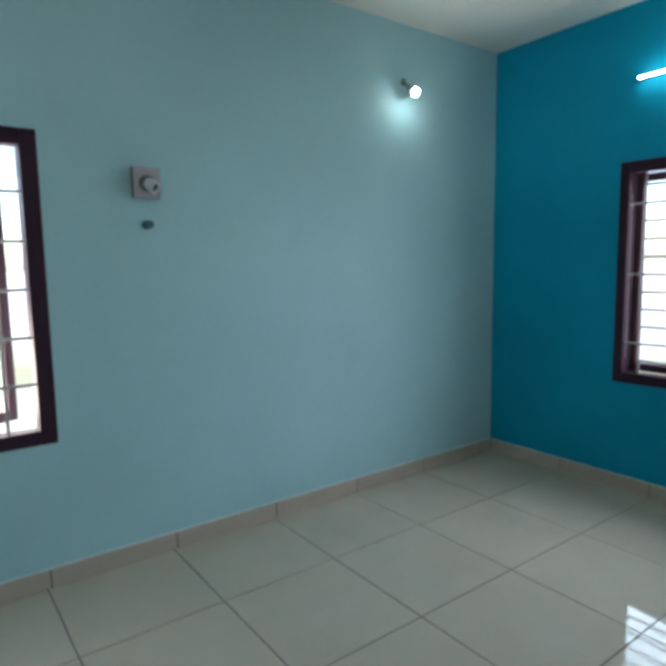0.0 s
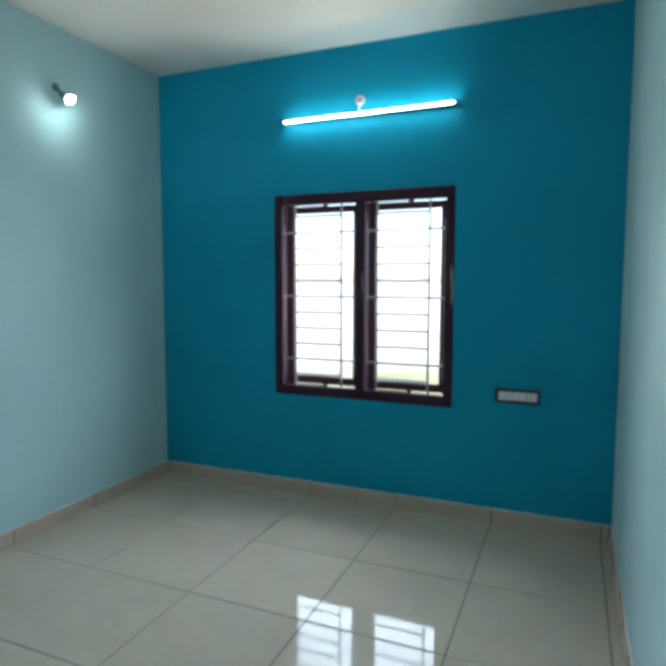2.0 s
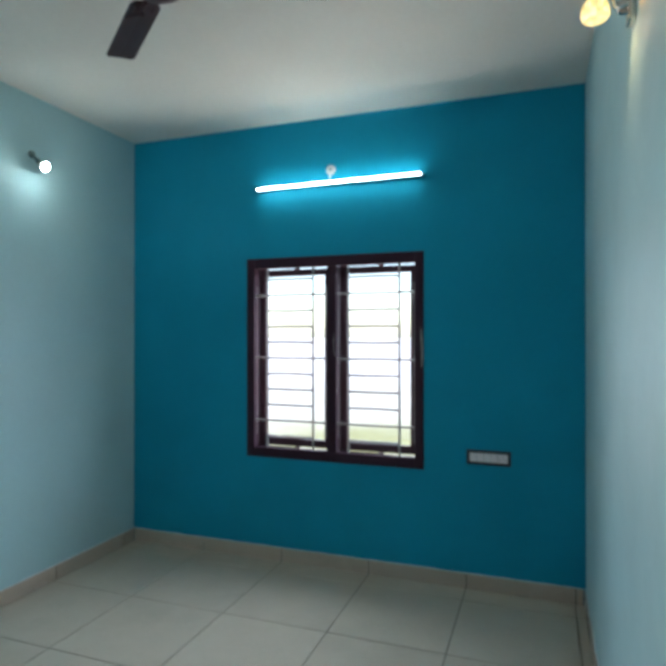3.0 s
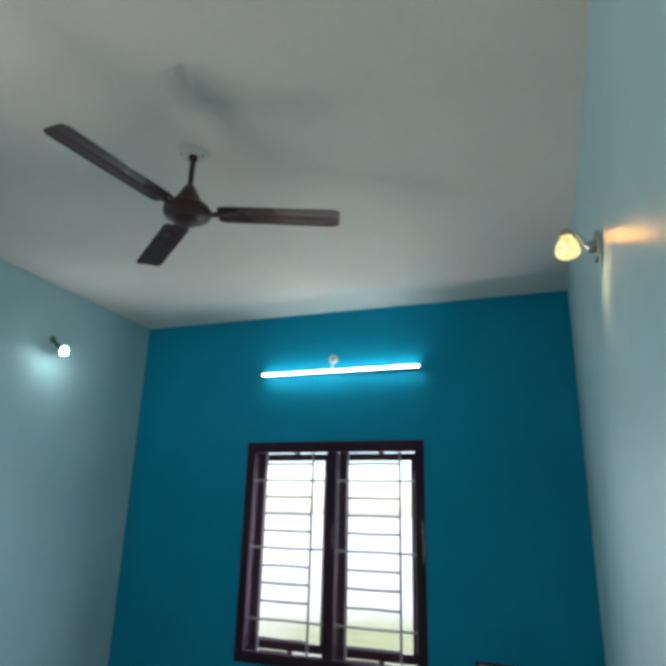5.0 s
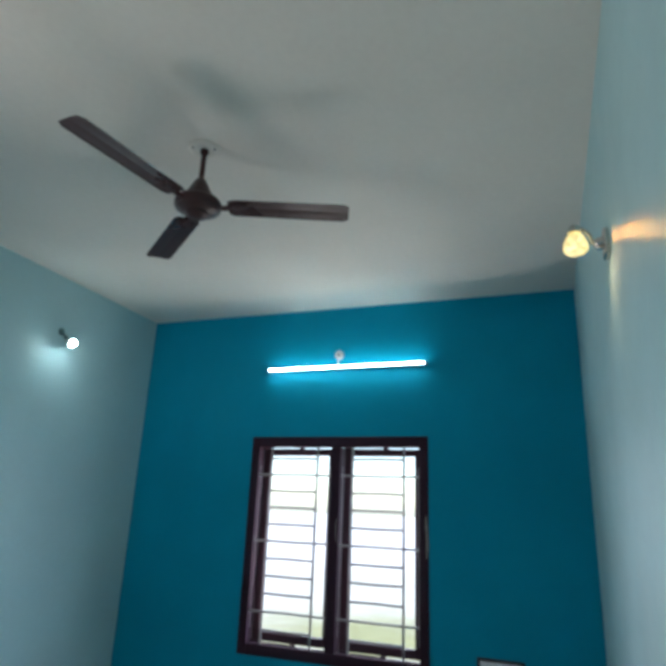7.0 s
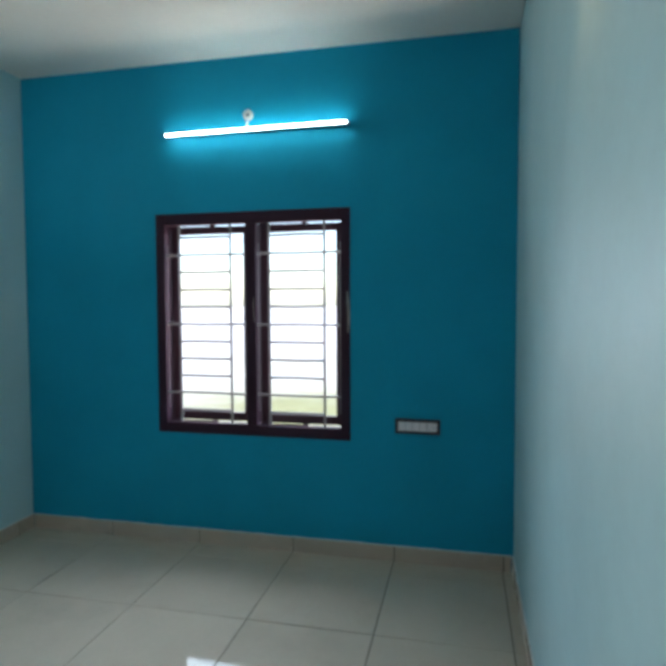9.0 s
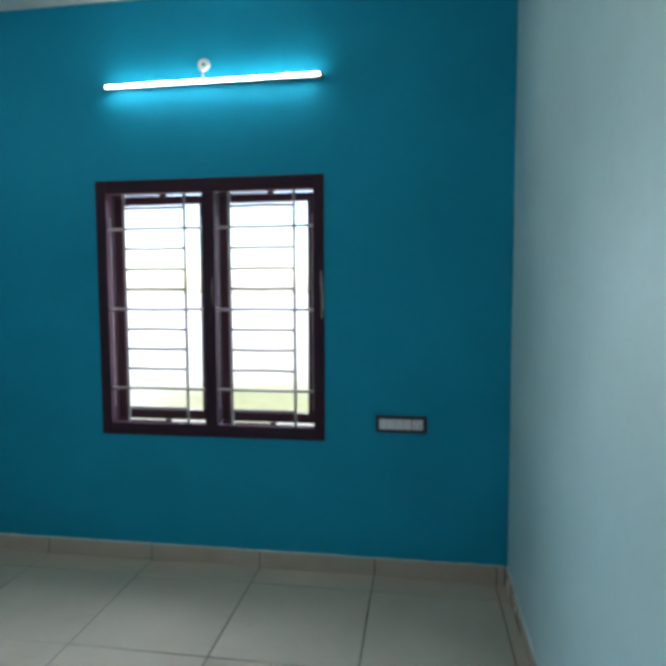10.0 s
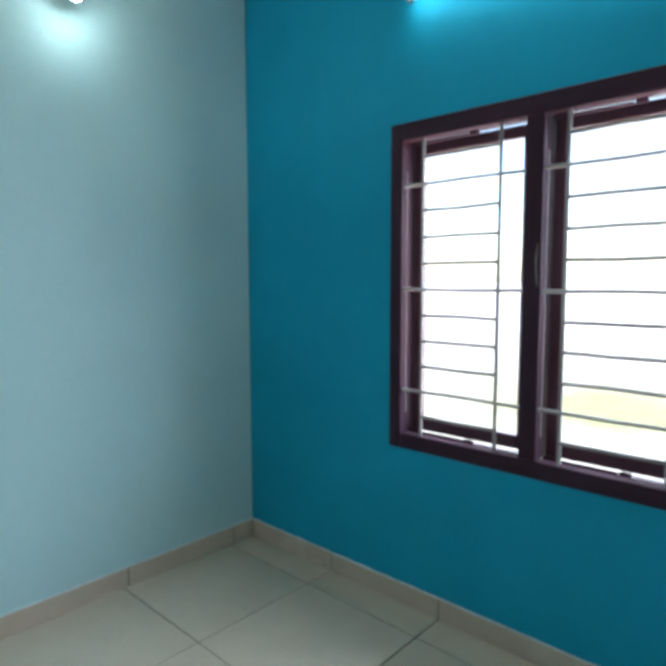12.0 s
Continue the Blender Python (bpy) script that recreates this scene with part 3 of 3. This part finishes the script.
part("glass_shade", lathe(bmesh.new(), [(0, 0.034), (0.017, 0.033), (0.027, 0.022), (0.0345, 0.007), (0.0375, -0.009), (0.0365, -0.022), (0.029, -0.031), (0.015, -0.036), (0, -0.037)], 12, Matrix.Translation(C)), WARM_GLOW, warm, "glowing yellow faceted glass")
WARMC = (1.0, 0.43, 0.09)
# a thin raking streak that leaves the wall plate sideways, and the pool under the glass
spot("spotlight_beam", (LX - 0.034, LY + 0.040, LZ + 0.012), (LX - 0.20, LY, LZ - 0.050), 0.060, 84, WARMC, 0.9, 0.010)
spot("spotlight_beam", (LX - 0.040, LY + 0.032, LZ + 0.014), (LX - 0.90, LY, LZ - 0.350), 0.75, 12, WARMC, 1.0, 0.010)
spot("spotlight_pool", (C.x, C.y, C.z - 0.056), (LX - 0.005, LY, LZ - 0.20), 0.21, 130, (1.0, 0.66, 0.34), 1.0, 0.016)

# ---------------------------------------------------------------- ceiling fan
FX, FY, FZ, FA = -1.938, -1.640, 2.680, 171
fan = thing("ceiling_fan", (FX, FY, HIGH), "brown three-bladed ceiling fan at rest", "ceiling fan")
at = Matrix.Translation((FX, FY, 0))
part("ceiling_rose", lathe(bmesh.new(), [(0, HIGH - 0.001), (0.066, HIGH - 0.001), (0.066, HIGH - 0.006), (0.058, HIGH - 0.012), (0.040, HIGH - 0.014), (0.030, HIGH - 0.008), (0, HIGH - 0.008)], 36, at), WHITE, fan, "white ceiling rose ring", True)
for k in range(3):
    a = radians(25 + 120 * k)
    part("screw", lathe(bmesh.new(), [(0, 0), (0.005, 0), (0.004, -0.004), (0, -0.004)], 10, Matrix.Translation((FX + 0.049 * math.cos(a), FY + 0.049 * math.sin(a), HIGH - 0.013))), GREY, fan)
part("downrod", lathe(bmesh.new(), [(0, HIGH - 0.004), (0.017, HIGH - 0.006), (0.017, HIGH - 0.022), (0.0105, HIGH - 0.026), (0.0105, 2.745), (0, 2.745)], 20, at), BROWN, fan, "", True)
part("canopy", lathe(bmesh.new(), [(0, 2.800), (0.014, 2.800), (0.021, 2.795), (0.034, 2.768), (0.052, 2.732), (0.060, 2.714), (0.060, 2.704), (0, 2.704)], 32, at), BROWN, fan, "conical brown rod cover", True)
part("motor", lathe(bmesh.new(), [(0, 2.709), (0.066, 2.709), (0.084, 2.704), (0.091, 2.694), (0.091, 2.676), (0.086, 2.667), (0.083, 2.669), (0.080, 2.664), (0.064, 2.655), (0.046, 2.651), (0.043, 2.640), (0.030, 2.634), (0, 2.633)], 40, at), BROWN, fan, "rounded brown motor housing", True)


def blade_mesh():
    """A pressed blade along +x from 0.12 to 0.59 m, ribbed lengthwise, pitched about its length."""
    bm = bmesh.new()
    n, k = 22, 16
    top, low = [], []
    for i in range(n + 1):
        s = i / n
        x = 0.118 + (0.588 - 0.118) * s
        w = 0.053 + 0.004 * s
        w *= min(1.0, 0.80 + s * 6) if s < 0.05 else 1.0
        if s > 0.95:
            w *= 1 - 0.24 * ((s - 0.95) / 0.05) ** 2
        ra, rb = [], []
        for j in range(k + 1):
            v = -1 + 2 * j / k
            rib = 0.0019 * max(0.0, math.cos(v * math.pi * 2.5)) ** 2 * min(1, s * 8, (1 - s) * 8)
            h = 0.003 * (1 - v * v) + rib
            tilt = radians(-5)
            y = v * w
            ra.append(bm.verts.new((x, y * math.cos(tilt) - h * math.sin(tilt), y * math.sin(tilt) + h)))
            rb.append(bm.verts.new((x, y * math.cos(tilt) - (h - 0.0018) * math.sin(tilt), y * math.sin(tilt) + h - 0.0018)))
        top.append(ra), low.append(rb)
    for i in range(n):
        for j in range(k):
            bm.faces.new((top[i][j], top[i + 1][j], top[i + 1][j + 1], top[i][j + 1]))
            bm.faces.new((low[i][j], low[i][j + 1], low[i + 1][j + 1], low[i + 1][j]))
    for i in range(n):
        bm.faces.new((top[i][0], low[i][0], low[i + 1][0], top[i + 1][0]))
        bm.faces.new((top[i][k], top[i + 1][k], low[i + 1][k], low[i][k]))
    for j in range(k):
        bm.faces.new((top[0][j], top[0][j + 1], low[0][j + 1], low[0][j]))
        bm.faces.new((top[n][j], low[n][j], low[n][j + 1], top[n][j + 1]))
    bmesh.ops.recalc_face_normals(bm, faces=bm.faces)
    return bm


BLADE = mesh_of("blade", blade_mesh(), BROWN, True)
bm = made_box(0.070, 0.150, -0.016, 0.016, -0.006, 0.001, bevel=0.002)
box(bm, 0.140, 0.195, -0.036, 0.036, -0.0075, -0.0025, bevel=0.002)
for u, v in ((0.155, -0.024), (0.155, 0.024), (0.182, 0.0)):
    lathe(bm, [(0, -0.0110), (0.0040, -0.0110), (0.0055, -0.0075), (0, -0.0075)], 10, Matrix.Translation((u, v, 0)))
ARM = mesh_of("blade_arm", bm, BROWN)
for k in range(3):
    for nm, me, tilt in (("blade", BLADE, 0), ("blade_arm", ARM, -2)):
        ob = new(nm, me)
        ob.parent = fan
        ob.matrix_parent_inverse = fan.matrix_world.inverted()
        ob.matrix_basis = pose(FX, FY, FZ, 0, 0, FA + 120 * k) @ pose(0, 0, 0, tilt, 0, 0)

# ---------------------------------------------------------------- floor and skirting tiles
bm = made_box(BACK - 0.15, 0, -WIDE, 0, -0.15, -0.0045)
box(bm, BACK - 1.6, BACK - 0.15, -WIDE, -1.2, -0.15, -0.0045)
floor = part("floor", bm, GROUT)
tagged(floor, "polished ivory vitrified tile floor with dark joints", "floor", kind="structure")
GX = [0.0, -0.166] + [-0.166 - 0.5985 * k for k in range(1, 8)]
GX = [x for x in GX if x > BACK - 0.1] + [BACK - 0.15]
GY = [0.0] + [-0.594 - 0.6065 * k for k in range(5)] + [-WIDE]
shared = {}


def tile(parent, name, size, at, mat, chamfer=0.0016):
    key = (name, *(round(s, 4) for s in size))
    if key not in shared:
        x, y, z = size
        shared[key] = mesh_of(name, made_box(-x / 2, x / 2, -y / 2, y / 2, -z, 0, bevel=chamfer), mat)
    ob = new("tile", shared[key])
    ob.parent = parent
    ob.matrix_parent_inverse = parent.matrix_world.inverted()
    ob.matrix_basis = at
    return ob


rnd = random.Random(7)
J = 0.0021
for a, b in zip(GX, GX[1:]):
    for c, e in zip(GY, GY[1:]):
        if a - b < 0.02 or c - e < 0.02:
            continue
        tile(floor, "floor_tile", (a - b - 2 * J, c - e - 2 * J, 0.0045),
             pose((a + b) / 2, (c + e) / 2, rnd.uniform(-0.0003, 0.0003), rnd.uniform(-0.04, 0.04), rnd.uniform(-0.04, 0.04), 0), TILE)

SH, ST = 0.089, 0.009


def bead_mesh(length, seed):
    """A thin, hand-smeared line of filler along the top of the skirting, along +x; y is the depth from the wall."""
    r = random.Random(seed)
    bm = bmesh.new()
    n = max(8, int(length / 0.06))
    rows = []
    for i in range(n + 1):
        h, dep = 0.0045 + r.uniform(-0.0018, 0.0022), 0.0075 + r.uniform(-0.0015, 0.0012)
        rows.append([bm.verts.new((length * i / n, y, z)) for y, z in ((0.0004, 0.0002), (dep, 0.0002), (dep * 0.7, h * 0.7), (0.0004, h))])
    for p, q in zip(rows, rows[1:]):
        for k in range(4):
            bm.faces.new((p[k], p[(k + 1) % 4], q[(k + 1) % 4], q[k]))
    bm.faces.new(rows[0]), bm.faces.new(rows[-1])
    bmesh.ops.recalc_face_normals(bm, faces=bm.faces)
    return bm


FILLER = plain("pale_filler", (0.60, 0.66, 0.68), 0.8, 0.0, 25.0, 0.15, 0.3)


def skirting(name, joints, place, label, bead):
    base = part(name, place(joints[0], joints[-1], 0.004, SH - 0.003), GROUT)
    tagged(base, label, "skirting", kind="structure")
    bm = bead_mesh(joints[0] - joints[-1], len(name))
    bm.transform(bead)
    part("filler_bead", bm, FILLER, base, "pale smeared filler line")
    return base


lab = "beige tile skirting along the wall"
js = [-0.012] + [-0.595 - 0.6075 * k for k in range(5)] + [-WIDE + 0.012]
sk = skirting("baseboard_east", js, lambda a, b, t, h: made_box(-t, -0.0005, b, a, 0, h), lab, pose(0, js[-1], SH, 0, 0, 90))
for a, b in zip(js, js[1:]):
    tile(sk, "skirting_tile_e", (ST, a - b - 0.0055, SH), pose(-ST / 2 - 0.0006, (a + b) / 2, SH, 0, 0, 0), SKIRT)
js = [-0.0005] + [-0.141 - 0.600 * k for k in range(7)] + [BACK + 0.001]
js = [js[0]] + [x for x in js[1:-1] if x > BACK + 0.1] + [js[-1]]
sk = skirting("baseboard_north", js, lambda a, b, t, h: made_box(b, a, -t, -0.0005, 0, h), lab, pose(js[0], 0, SH, 0, 0, 180))
for a, b in zip(js, js[1:]):
    tile(sk, "skirting_tile_n", (a - b - 0.0055, ST, SH), pose((a + b) / 2, -ST / 2 - 0.0006, SH, 0, 0, 0), SKIRT)
sk = skirting("baseboard_south", js, lambda a, b, t, h: made_box(b, a, -WIDE + 0.0005, -WIDE + t, 0, h), lab, pose(js[-1], -WIDE, SH, 0, 0, 0))
for a, b in zip(js, js[1:]):
    tile(sk, "skirting_tile_n", (a - b - 0.0055, ST, SH), pose((a + b) / 2, -WIDE + ST / 2 + 0.0006, SH, 0, 0, 0), SKIRT)
